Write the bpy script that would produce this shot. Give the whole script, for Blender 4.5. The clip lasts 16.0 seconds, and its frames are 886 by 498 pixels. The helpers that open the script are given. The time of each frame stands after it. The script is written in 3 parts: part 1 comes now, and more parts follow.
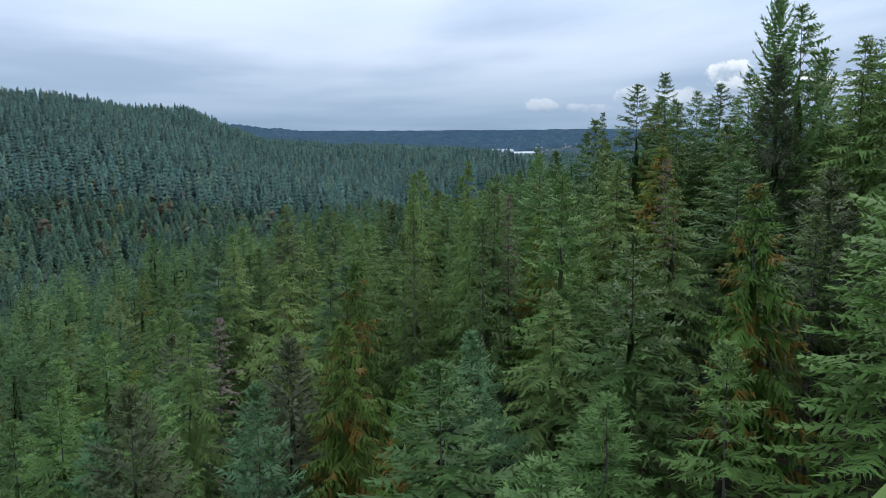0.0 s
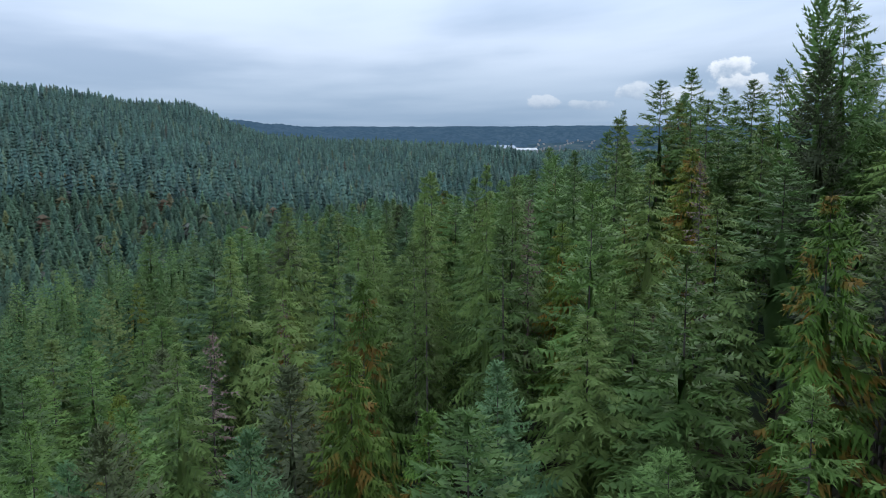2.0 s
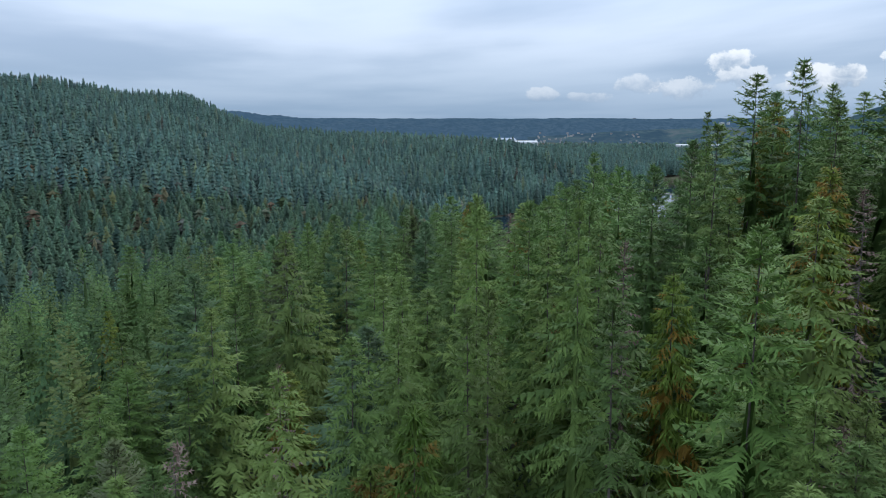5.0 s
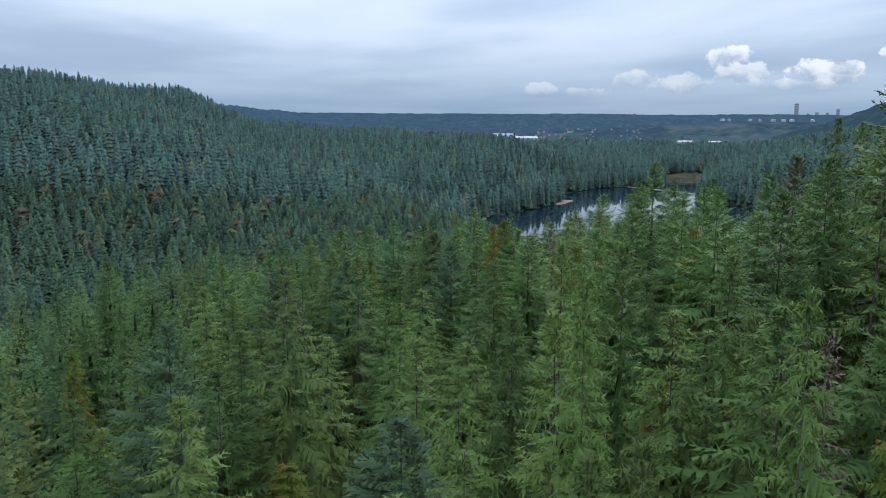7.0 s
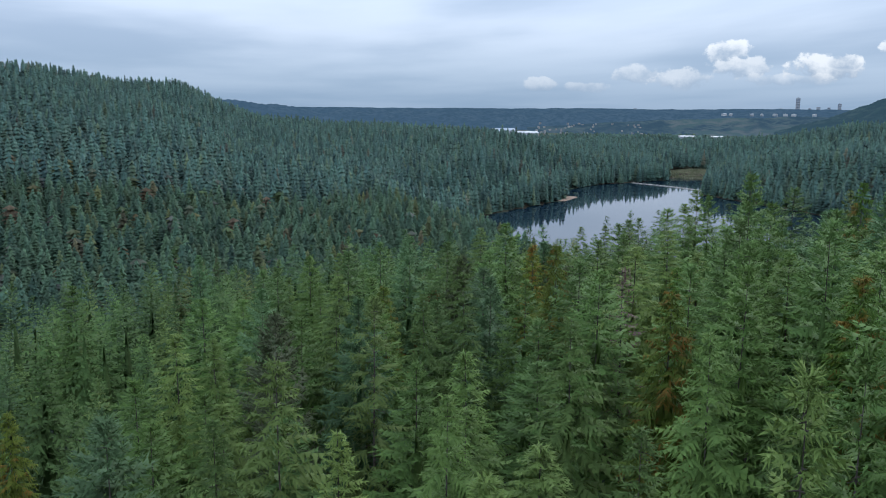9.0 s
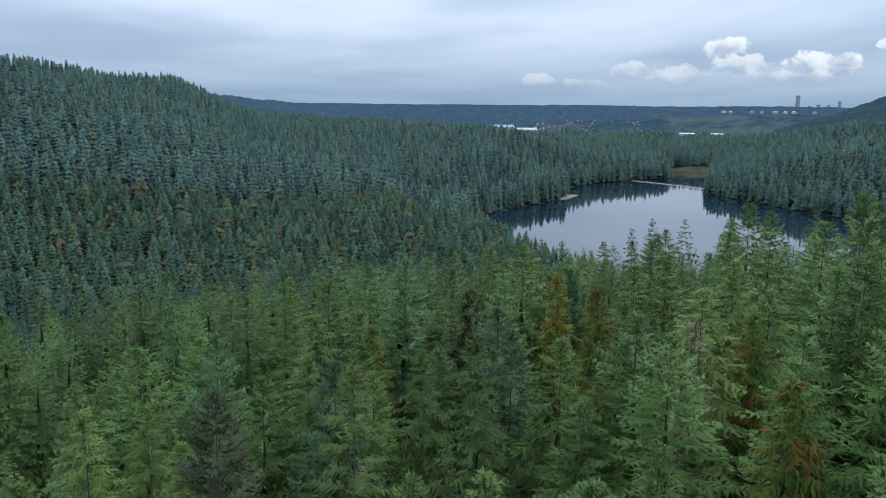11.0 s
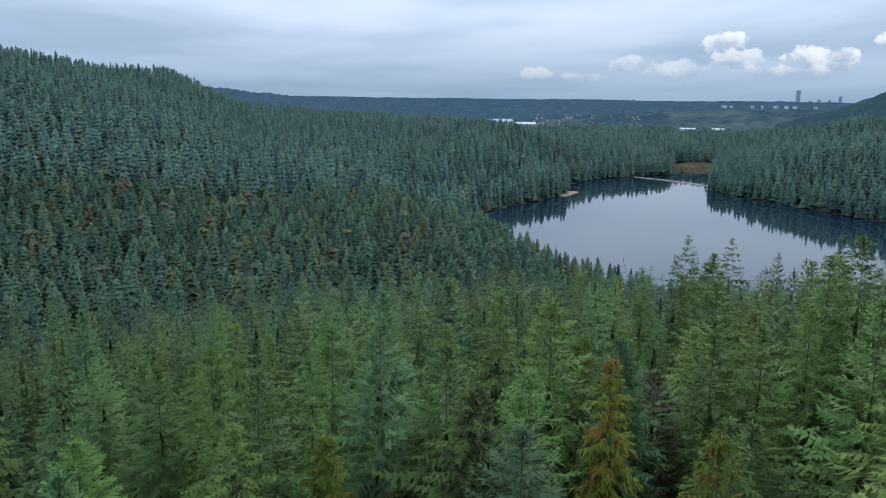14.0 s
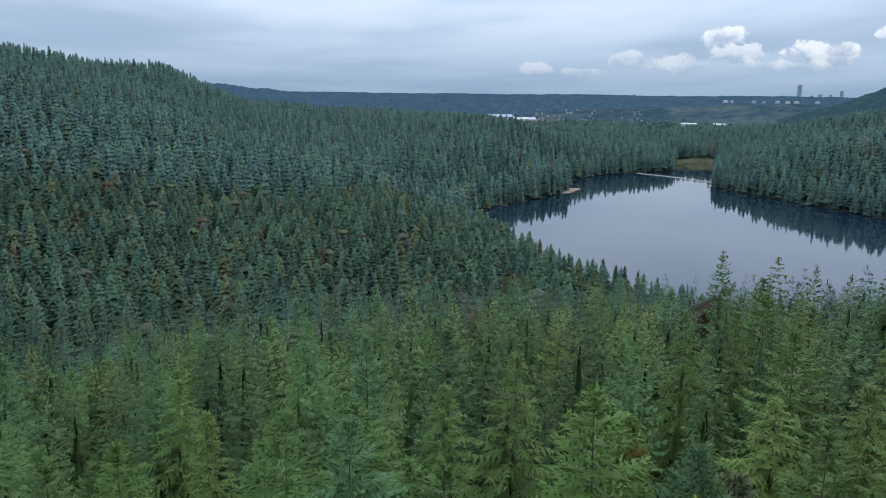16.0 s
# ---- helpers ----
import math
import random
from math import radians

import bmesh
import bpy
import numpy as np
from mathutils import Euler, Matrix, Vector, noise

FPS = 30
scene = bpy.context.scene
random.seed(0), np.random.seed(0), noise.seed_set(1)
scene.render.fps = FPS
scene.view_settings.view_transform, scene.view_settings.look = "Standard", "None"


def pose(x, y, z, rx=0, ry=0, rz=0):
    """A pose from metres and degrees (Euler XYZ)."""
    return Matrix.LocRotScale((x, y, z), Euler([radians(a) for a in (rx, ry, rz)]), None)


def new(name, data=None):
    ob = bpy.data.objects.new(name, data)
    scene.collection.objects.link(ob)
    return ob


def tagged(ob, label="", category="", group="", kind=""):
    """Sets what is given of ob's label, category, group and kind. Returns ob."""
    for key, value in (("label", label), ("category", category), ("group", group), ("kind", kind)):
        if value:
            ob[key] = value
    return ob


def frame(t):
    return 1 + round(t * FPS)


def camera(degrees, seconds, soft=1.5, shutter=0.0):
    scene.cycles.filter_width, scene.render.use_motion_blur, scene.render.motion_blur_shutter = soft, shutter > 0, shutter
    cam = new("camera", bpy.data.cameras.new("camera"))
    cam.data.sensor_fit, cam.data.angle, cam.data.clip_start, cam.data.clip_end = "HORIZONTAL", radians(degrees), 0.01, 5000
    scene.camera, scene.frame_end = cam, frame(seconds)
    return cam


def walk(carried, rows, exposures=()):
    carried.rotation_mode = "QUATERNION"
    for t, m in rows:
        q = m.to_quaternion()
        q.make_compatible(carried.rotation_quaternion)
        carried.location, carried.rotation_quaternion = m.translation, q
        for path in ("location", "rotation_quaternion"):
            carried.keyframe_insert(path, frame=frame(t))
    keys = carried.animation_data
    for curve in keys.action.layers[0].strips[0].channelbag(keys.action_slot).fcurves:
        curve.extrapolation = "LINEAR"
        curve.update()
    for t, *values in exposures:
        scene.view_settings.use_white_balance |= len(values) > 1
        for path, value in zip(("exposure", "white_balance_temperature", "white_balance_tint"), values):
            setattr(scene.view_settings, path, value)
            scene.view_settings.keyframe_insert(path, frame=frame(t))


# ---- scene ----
cam = camera(56.9, 16.0, soft=1.0)
METRES, EYE, TILT, LEAN, TURN = 130.0, 115.0, -8.3, 0.4, 0.0
ROWS = [
    (0.0, 0.0, 0.0, 0.0, 0.0, 0.0, 0.0),
    (0.5, -0.0013, 0.0076, 0.0016, 0.05, -0.06, -0.06),
    (1.0, -0.003, 0.0178, 0.0035, 0.07, -0.13, -0.09),
    (1.5, -0.0053, 0.0306, 0.0058, 0.07, -0.2, -0.14),
    (2.0, -0.0081, 0.0464, 0.0088, 0.08, -0.27, -0.19),
    (2.5, -0.0119, 0.065, 0.0125, 0.06, -0.33, -0.23),
    (3.0, -0.0161, 0.0862, 0.0168, 0.04, -0.41, -0.26),
    (3.5, -0.0208, 0.1102, 0.0219, 0.01, -0.51, -0.28),
    (4.0, -0.0258, 0.1364, 0.0274, -0.01, -0.62, -0.31),
    (6.5, -0.0573, 0.2966, 0.0589, -0.15, -1.1, -0.55),
    (7.0, -0.0649, 0.3338, 0.0656, -0.19, -1.18, -0.59),
    (7.5, -0.0729, 0.3714, 0.0721, -0.23, -1.29, -0.57),
    (8.0, -0.0807, 0.4101, 0.078, -0.26, -1.37, -0.62),
    (8.5, -0.0868, 0.4489, 0.0839, -0.27, -1.48, -0.58),
    (9.0, -0.0915, 0.4884, 0.0895, -0.28, -1.56, -0.62),
    (9.5, -0.0946, 0.5283, 0.0953, -0.31, -1.63, -0.62),
    (12.0, -0.0951, 0.6984, 0.119, -0.51, -1.94, -0.87),
    (12.5, -0.094, 0.7339, 0.1241, -0.54, -2.02, -0.88),
    (13.0, -0.093, 0.7694, 0.1291, -0.57, -2.08, -0.91),
    (13.5, -0.092, 0.8044, 0.1342, -0.58, -2.15, -0.94),
    (14.0, -0.0912, 0.8391, 0.1392, -0.59, -2.23, -0.97),
    (14.5, -0.0905, 0.8739, 0.1441, -0.62, -2.31, -0.94),
    (15.0, -0.0898, 0.9088, 0.1491, -0.63, -2.39, -0.91),
    (15.5, -0.0891, 0.9435, 0.1545, -0.62, -2.47, -0.88),
    (16.0, -0.0884, 0.9781, 0.1595, -0.62, -2.55, -0.87),
]
walk(cam, [(t, pose(0, 0, EYE, TILT, LEAN, TURN) @ pose(METRES * x, METRES * y, METRES * z, 90 + pitch, roll, yaw)) for t, x, y, z, yaw, pitch, roll in ROWS])

# ---- light ----
world = bpy.data.worlds.new("overcast_sky")
scene.world = world
world.use_nodes = True
SUN_EL, SUN_AZ = 42.0, 205.0


def build_world():
    nt = world.node_tree
    nt.nodes.clear()
    N, L = nt.nodes.new, nt.links.new

    def math_node(op, a, b=None, clamp=False):
        n = N("ShaderNodeMath")
        n.operation, n.use_clamp = op, clamp
        for i, v in enumerate((a, b)):
            if v is None:
                continue
            if isinstance(v, (int, float)):
                n.inputs[i].default_value = v
            else:
                L(v, n.inputs[i])
        return n.outputs[0]

    def mix(f, a, b):
        n = N("ShaderNodeMix")
        n.data_type = "RGBA"
        for i, v in ((0, f), (6, a), (7, b)):
            if isinstance(v, (int, float)):
                n.inputs[i].default_value = v
            elif isinstance(v, tuple):
                n.inputs[i].default_value = (*v, 1)
            else:
                L(v, n.inputs[i])
        return n.outputs[2]

    def cloud(vec, scale, detail, rough, w):
        n = N("ShaderNodeTexNoise")
        n.inputs["Scale"].default_value, n.inputs["Detail"].default_value = scale, detail
        n.inputs["Roughness"].default_value = rough
        o = N("ShaderNodeVectorMath")
        o.operation = "ADD"
        L(vec, o.inputs[0])
        o.inputs[1].default_value = (w, w * 1.7, 0)
        L(o.outputs[0], n.inputs["Vector"])
        return n.outputs["Fac"]

    def smooth(v, lo, hi):
        n = N("ShaderNodeMapRange")
        n.interpolation_type = "SMOOTHSTEP"
        L(v, n.inputs["Value"])
        n.inputs["From Min"].default_value, n.inputs["From Max"].default_value = lo, hi
        return n.outputs["Result"]

    sky = N("ShaderNodeTexSky")
    sky.sky_type, sky.sun_disc = "NISHITA", False
    sky.sun_elevation, sky.sun_rotation = radians(SUN_EL), radians(SUN_AZ)
    dim = N("ShaderNodeVectorMath")
    dim.operation = "SCALE"
    L(sky.outputs[0], dim.inputs[0])
    dim.inputs["Scale"].default_value = 0.10
    tc = N("ShaderNodeTexCoord")
    sep = N("ShaderNodeSeparateXYZ")
    L(tc.outputs["Generated"], sep.inputs[0])
    x, y, z = sep.outputs
    up = math_node("MAXIMUM", z, 0.0)
    # a flat cloud deck seen from below
    k = math_node("DIVIDE", 1.0, math_node("ADD", up, 0.08))
    deck = N("ShaderNodeCombineXYZ")
    L(math_node("MULTIPLY", x, math_node("MULTIPLY", k, 0.75)), deck.inputs[0])
    L(math_node("ADD", math_node("MULTIPLY", k, 0.62), math_node("MULTIPLY", x, 1.3)), deck.inputs[1])
    broad = cloud(deck.outputs[0], 0.34, 3, 0.5, 4.3)
    fine = cloud(deck.outputs[0], 0.9, 4, 0.5, 9.1)
    wave = math_node("ADD", math_node("MULTIPLY", broad, 0.7), math_node("MULTIPLY", fine, 0.3))
    light = smooth(wave, 0.38, 0.60)
    col = mix(light, (0.35, 0.46, 0.64), (0.60, 0.71, 0.89))
    # paler, bluer air low down
    low = smooth(up, 0.0, 0.10)
    col = mix(low, mix(0.3, (0.27, 0.42, 0.62), col), col)
    # heaps of cumulus low in one quarter of the sky: place along and above the horizon, half width, half height, strength
    ahead = math_node("MAXIMUM", y, 0.05)
    u, v = math_node("DIVIDE", x, ahead), math_node("DIVIDE", z, ahead)
    flat = N("ShaderNodeCombineXYZ")
    L(u, flat.inputs[0])
    L(math_node("MULTIPLY", v, 1.25), flat.inputs[1])
    lump = cloud(flat.outputs[0], 34.0, 6, 0.60, 2.7)
    wob = math_node("MULTIPLY", math_node("SUBTRACT", lump, 0.5), 4.2)
    for cu, cv_, a, b, power in ((0.345, 0.066, 0.026, 0.017, 0.95), (0.362, 0.047, 0.040, 0.014, 0.7), (0.462, 0.047, 0.050, 0.017, 0.95), (0.485, 0.056, 0.020, 0.012, 0.9),
                                 (0.235, 0.040, 0.030, 0.012, 0.5), (0.295, 0.034, 0.042, 0.014, 0.55), (0.415, 0.034, 0.070, 0.008, 0.4), (0.120, 0.027, 0.022, 0.010, 0.45),
                                 (0.175, 0.024, 0.030, 0.007, 0.35), (0.550, 0.072, 0.024, 0.018, 0.9), (0.62, 0.050, 0.050, 0.020, 0.8)):
        du = math_node("DIVIDE", math_node("SUBTRACT", u, cu), a)
        dv = math_node("DIVIDE", math_node("SUBTRACT", v, cv_), b)
        r2 = math_node("ADD", math_node("MULTIPLY", du, du), math_node("MULTIPLY", dv, dv))
        body = smooth(math_node("SUBTRACT", math_node("ADD", wob, 1.0), r2), 0.0, 0.5)
        body = math_node("MULTIPLY", body, smooth(dv, -1.3, -0.5))
        lit = smooth(math_node("ADD", dv, wob), -0.9, 1.0)
        col = mix(math_node("MULTIPLY", math_node("MULTIPLY", body, power), smooth(y, 0.1, 0.4)), col, mix(lit, (0.33, 0.44, 0.61), (0.82, 0.88, 0.97)))
    col = mix(0.93, dim.outputs[0], col)
    bg = N("ShaderNodeBackground")
    L(col, bg.inputs[0])
    # an overcast sky is some three times as bright overhead as at its foot
    L(math_node("ADD", math_node("MULTIPLY", up, 2.6), 0.97), bg.inputs[1])
    out = N("ShaderNodeOutputWorld")
    L(bg.outputs[0], out.inputs[0])


build_world()
sun = new("sun", bpy.data.lights.new("sun", "SUN"))
sun.data.energy, sun.data.angle, sun.data.color = 1.1, radians(25), (1.0, 0.96, 0.9)
sun.matrix_world = pose(0, 0, 300, 90 - SUN_EL, 0, 180 - SUN_AZ + 180)


# ---- materials ----
class Mat:
    """A small node-material writer."""

    def __init__(self, name, rough=0.7, spec=0.3):
        self.m = bpy.data.materials.new(name)
        self.m.use_nodes = True
        self.t = self.m.node_tree
        self.b = self.t.nodes["Principled BSDF"]
        self.b.inputs["Roughness"].default_value = rough
        self.b.inputs["Specular IOR Level"].default_value = spec

    def node(self, kind, **kw):
        n = self.t.nodes.new(kind)
        for key, v in kw.items():
            n.inputs[key].default_value = v
        return n

    def link(self, a, b):
        self.t.links.new(a, b)

    def mix(self, f, a, b, blend="MIX"):
        n = self.t.nodes.new("ShaderNodeMix")
        n.data_type, n.blend_type = "RGBA", blend
        for i, v in ((0, f), (6, a), (7, b)):
            if isinstance(v, (int, float)):
                n.inputs[i].default_value = v
            elif isinstance(v, tuple):
                n.inputs[i].default_value = (*v, 1)
            else:
                self.link(v, n.inputs[i])
        return n.outputs[2]

    def noise(self, scale, detail=3, world_space=True):
        n = self.node("ShaderNodeTexNoise", Scale=scale, Detail=detail)
        if world_space:
            g = self.t.nodes.new("ShaderNodeNewGeometry")
            self.link(g.outputs["Position"], n.inputs["Vector"])
        return n.outputs["Fac"]

    def span(self, v, lo, hi):
        n = self.t.nodes.new("ShaderNodeMapRange")
        n.interpolation_type = "SMOOTHSTEP"
        self.link(v, n.inputs["Value"])
        n.inputs["From Min"].default_value, n.inputs["From Max"].default_value = lo, hi
        return n.outputs["Result"]

    def attr(self, name):
        n = self.t.nodes.new("ShaderNodeAttribute")
        n.attribute_name = name
        return n.outputs["Fac"]

    def colour(self, c):
        self.link(c, self.b.inputs["Base Color"])

    def thin(self, c):
        """Needle sprays let some light through."""
        t = self.t.nodes.new("ShaderNodeBsdfTranslucent")
        self.link(c, t.inputs["Color"])
        s = self.node("ShaderNodeMixShader", Fac=0.32)
        self.link(self.b.outputs[0], s.inputs[1])
        self.link(t.outputs[0], s.inputs[2])
        self.link(s.outputs[0], self.t.nodes["Material Output"].inputs["Surface"])

    def bump(self, h, strength, dist):
        n = self.node("ShaderNodeBump", Strength=strength, Distance=dist)
        self.link(h, n.inputs["Height"])
        self.link(n.outputs[0], self.b.inputs["Normal"])


def foliage(name, dark, lit, other, brown=0.0, brown_colour=(0.16, 0.07, 0.03)):
    """Needles: old inner twigs darker, more so to paint the crown's inner shade, paler tips, a tint of its own for each
    tree, dead sprays here and there.
    """
    m = Mat(name, 0.62, 0.15)
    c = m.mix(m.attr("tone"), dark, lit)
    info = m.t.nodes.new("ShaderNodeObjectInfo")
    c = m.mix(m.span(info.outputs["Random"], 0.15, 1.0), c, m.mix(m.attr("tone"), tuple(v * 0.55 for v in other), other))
    if brown:
        dead = m.span(m.noise(0.55, 4), 0.62 - brown * 0.3, 0.70 - brown * 0.25)
        c = m.mix(dead, c, brown_colour)
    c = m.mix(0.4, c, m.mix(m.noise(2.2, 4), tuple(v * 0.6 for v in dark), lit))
    own = m.t.nodes.new("ShaderNodeMath")
    own.operation = "FRACT"
    seven = m.node("ShaderNodeMath")
    seven.operation = "MULTIPLY"
    m.link(info.outputs["Random"], seven.inputs[0])
    seven.inputs[1].default_value = 7.0
    m.link(seven.outputs[0], own.inputs[0])
    c = m.mix(1.0, c, m.mix(own.outputs[0], (0.74, 0.74, 0.76), (1.42, 1.40, 1.34)), "MULTIPLY")
    m.colour(c)
    m.thin(c)
    return m.m


def forest(name, stops, thin):
    """Needles of many trees: 'kind' gives each tree its tint, 'tone' its tips and painted inner shade."""
    m = Mat(name, 0.7, 0.1)
    r = m.t.nodes.new("ShaderNodeValToRGB")
    m.link(m.attr("kind"), r.inputs[0])
    e = r.color_ramp.elements
    for i, (p, c) in enumerate(stops):
        s = e[i] if i < 2 else e.new(p)
        s.position, s.color = p, (*c, 1)
    # dark end of the tone: shade among the boughs, put into the colour
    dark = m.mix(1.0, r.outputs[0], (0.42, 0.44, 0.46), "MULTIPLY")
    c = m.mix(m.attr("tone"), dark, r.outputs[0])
    c = m.mix(0.35, c, m.mix(1.0, c, m.mix(m.noise(0.9, 4), (0.35, 0.4, 0.45), (1.5, 1.45, 1.3)), "MULTIPLY"))
    c = m.mix(1.0, c, m.mix(m.attr("shade"), (0.62, 0.62, 0.66), (1.45, 1.42, 1.36)), "MULTIPLY")
    m.colour(c)
    if thin:
        m.thin(c)
    return m.m


def plain(name, a, b, scale, rough=0.8, spec=0.2, bump=0.0, dist=0.02, metal=0.0):
    m = Mat(name, rough, spec)
    f = m.noise(scale, 5)
    m.colour(m.mix(m.span(f, 0.3, 0.7), a, b))
    m.b.inputs["Metallic"].default_value = metal
    if bump:
        m.bump(m.noise(scale * 4, 4), bump, dist)
    return m.m


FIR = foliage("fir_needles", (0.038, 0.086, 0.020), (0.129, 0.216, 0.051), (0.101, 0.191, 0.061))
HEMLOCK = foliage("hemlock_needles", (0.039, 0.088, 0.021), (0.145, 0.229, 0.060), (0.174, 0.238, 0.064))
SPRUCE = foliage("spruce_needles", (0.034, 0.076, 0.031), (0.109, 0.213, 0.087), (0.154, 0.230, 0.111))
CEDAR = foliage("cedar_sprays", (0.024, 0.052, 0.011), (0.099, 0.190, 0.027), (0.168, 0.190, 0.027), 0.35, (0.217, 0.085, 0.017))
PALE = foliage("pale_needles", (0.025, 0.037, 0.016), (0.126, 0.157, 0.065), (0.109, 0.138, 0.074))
DEAD = plain("dead_twigs", (0.10, 0.065, 0.05), (0.20, 0.15, 0.12), 1.5)
BARK = plain("bark", (0.045, 0.038, 0.032), (0.125, 0.11, 0.098), 2.0, 0.9, 0.1, 0.6, 0.05)
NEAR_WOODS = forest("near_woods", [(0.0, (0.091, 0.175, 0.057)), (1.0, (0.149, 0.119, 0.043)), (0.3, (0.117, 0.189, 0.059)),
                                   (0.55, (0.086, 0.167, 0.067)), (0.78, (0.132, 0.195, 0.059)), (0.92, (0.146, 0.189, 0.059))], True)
# needle colours shifted towards blue to paint in the valley's haze
HAZED_VALLEY_WOODS = forest("hazed_valley_woods", [(0.0, (0.079, 0.144, 0.093)), (1.0, (0.125, 0.117, 0.068)), (0.4, (0.093, 0.155, 0.091)),
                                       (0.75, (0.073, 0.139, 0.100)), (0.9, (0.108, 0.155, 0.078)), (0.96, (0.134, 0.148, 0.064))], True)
# bluer again: the haze over the hills is mixed into the needles
HAZED_HILL_WOODS = forest("hazed_hill_woods", [(0.0, (0.057, 0.113, 0.093)), (1.0, (0.096, 0.099, 0.071)), (0.4, (0.066, 0.120, 0.090)),
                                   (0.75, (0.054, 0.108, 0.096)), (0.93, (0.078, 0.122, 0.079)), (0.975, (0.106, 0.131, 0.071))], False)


BROADLEAF = forest("broadleaf_crowns", [(0.0, (0.075, 0.120, 0.053)), (1.0, (0.120, 0.083, 0.045)), (0.35, (0.101, 0.124, 0.056)),
                                        (0.6, (0.101, 0.112, 0.098)), (0.8, (0.135, 0.128, 0.053)), (0.92, (0.115, 0.083, 0.056))], True)


def ground_material():
    m = Mat("forest_floor", 0.9, 0.1)
    c = m.mix(m.span(m.noise(0.25, 5), 0.35, 0.65), (0.022, 0.026, 0.014), (0.055, 0.038, 0.024))
    c = m.mix(m.span(m.noise(0.012, 6), 0.48, 0.62), c, (0.030, 0.050, 0.032))
    m.colour(c)
    m.bump(m.noise(0.12, 5), 1.0, 3.0)
    return m.m


def water_material():
    m = Mat("lake_water", 0.04, 0.5)
    m.colour(m.mix(m.noise(0.01, 2), (0.004, 0.012, 0.022), (0.007, 0.017, 0.028)))
    m.b.inputs["IOR"].default_value = 1.33
    n = m.node("ShaderNodeTexNoise", Scale=0.5, Detail=3)
    g = m.t.nodes.new("ShaderNodeNewGeometry")
    m.link(g.outputs["Position"], n.inputs["Vector"])
    m.bump(n.outputs["Fac"], 0.07, 0.05)
    return m.m


GROUND, WATER = ground_material(), water_material()
WHITE = plain("white_sheet_roof", (0.24, 0.27, 0.30), (0.40, 0.41, 0.42), 0.05, 0.5)
BLUE_ROOF = plain("blue_grey_roof", (0.14, 0.19, 0.25), (0.22, 0.27, 0.33), 0.05, 0.5)
CONCRETE = plain("concrete", (0.26, 0.28, 0.30), (0.36, 0.37, 0.38), 0.08)
GLASSY = plain("dark_window_glass", (0.12, 0.15, 0.19), (0.17, 0.20, 0.24), 0.1, 0.15, 0.6)
SAND = plain("shore_sand", (0.16, 0.11, 0.08), (0.25, 0.18, 0.13), 0.2, 0.95)
REEDS = plain("marsh_reeds", (0.10, 0.115, 0.06), (0.20, 0.19, 0.12), 0.06, 0.9)
PLANK = plain("weathered_planks", (0.30, 0.28, 0.25), (0.44, 0.42, 0.38), 0.5, 0.85)
TOWN = plain("far_house_roofs", (0.16, 0.17, 0.19), (0.32, 0.31, 0.30), 0.02)


def distance_material(name, a, b, haze_glow, fields=None):
    """Far woods; haze of a few kilometres' damp air is painted as emission."""
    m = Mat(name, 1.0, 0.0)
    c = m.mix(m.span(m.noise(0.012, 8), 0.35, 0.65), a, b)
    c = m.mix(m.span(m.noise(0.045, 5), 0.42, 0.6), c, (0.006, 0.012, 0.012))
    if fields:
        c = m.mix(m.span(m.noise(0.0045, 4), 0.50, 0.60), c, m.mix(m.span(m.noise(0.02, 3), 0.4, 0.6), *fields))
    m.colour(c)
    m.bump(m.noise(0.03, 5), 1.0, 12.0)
    # blue haze, painted as an even glow of the surface itself
    m.b.inputs["Emission Color"].default_value = (*haze_glow, 1)
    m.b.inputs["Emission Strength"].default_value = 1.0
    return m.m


FAR_BLUE = distance_material("far_ridge_woods_haze", (0.012, 0.020, 0.024), (0.022, 0.030, 0.032), (0.038, 0.078, 0.138))
FAR_DARK = distance_material("far_mound_woods_haze", (0.006, 0.014, 0.012), (0.020, 0.030, 0.024), (0.026, 0.054, 0.084))
FAR_GREEN = distance_material("far_hill_woods_haze", (0.008, 0.016, 0.014), (0.032, 0.042, 0.032), (0.030, 0.060, 0.106), ((0.024, 0.036, 0.024), (0.046, 0.048, 0.036)))


# ---- mesh helpers ----
def mesh_from(name, verts, tris, mats, tone=None, kind=None, slots=None, smooth=False, shade=None, normals=None):
    """A mesh from arrays of points and triangles."""
    me = bpy.data.meshes.new(name)
    verts, tris = np.asarray(verts, np.float32), np.asarray(tris, np.int32)
    me.vertices.add(len(verts))
    me.vertices.foreach_set("co", verts.ravel())
    me.loops.add(tris.size)
    me.loops.foreach_set("vertex_index", tris.ravel())
    me.polygons.add(len(tris))
    me.polygons.foreach_set("loop_start", np.arange(0, tris.size, tris.shape[1], dtype=np.int32))
    if slots is not None:
        me.polygons.foreach_set("material_index", np.asarray(slots, np.int32))
    for m in mats:
        me.materials.append(m)
    for label, values in (("tone", tone), ("kind", kind), ("shade", shade)):
        if values is not None:
            me.attributes.new(label, "FLOAT", "POINT").data.foreach_set("value", np.asarray(values, np.float32))
    me.update(calc_edges=True)
    me.polygons.foreach_set("use_smooth", np.full(len(tris), smooth or normals is not None))
    if normals is not None:
        me.normals_split_custom_set_from_vertices(np.asarray(normals, np.float32))
    return me


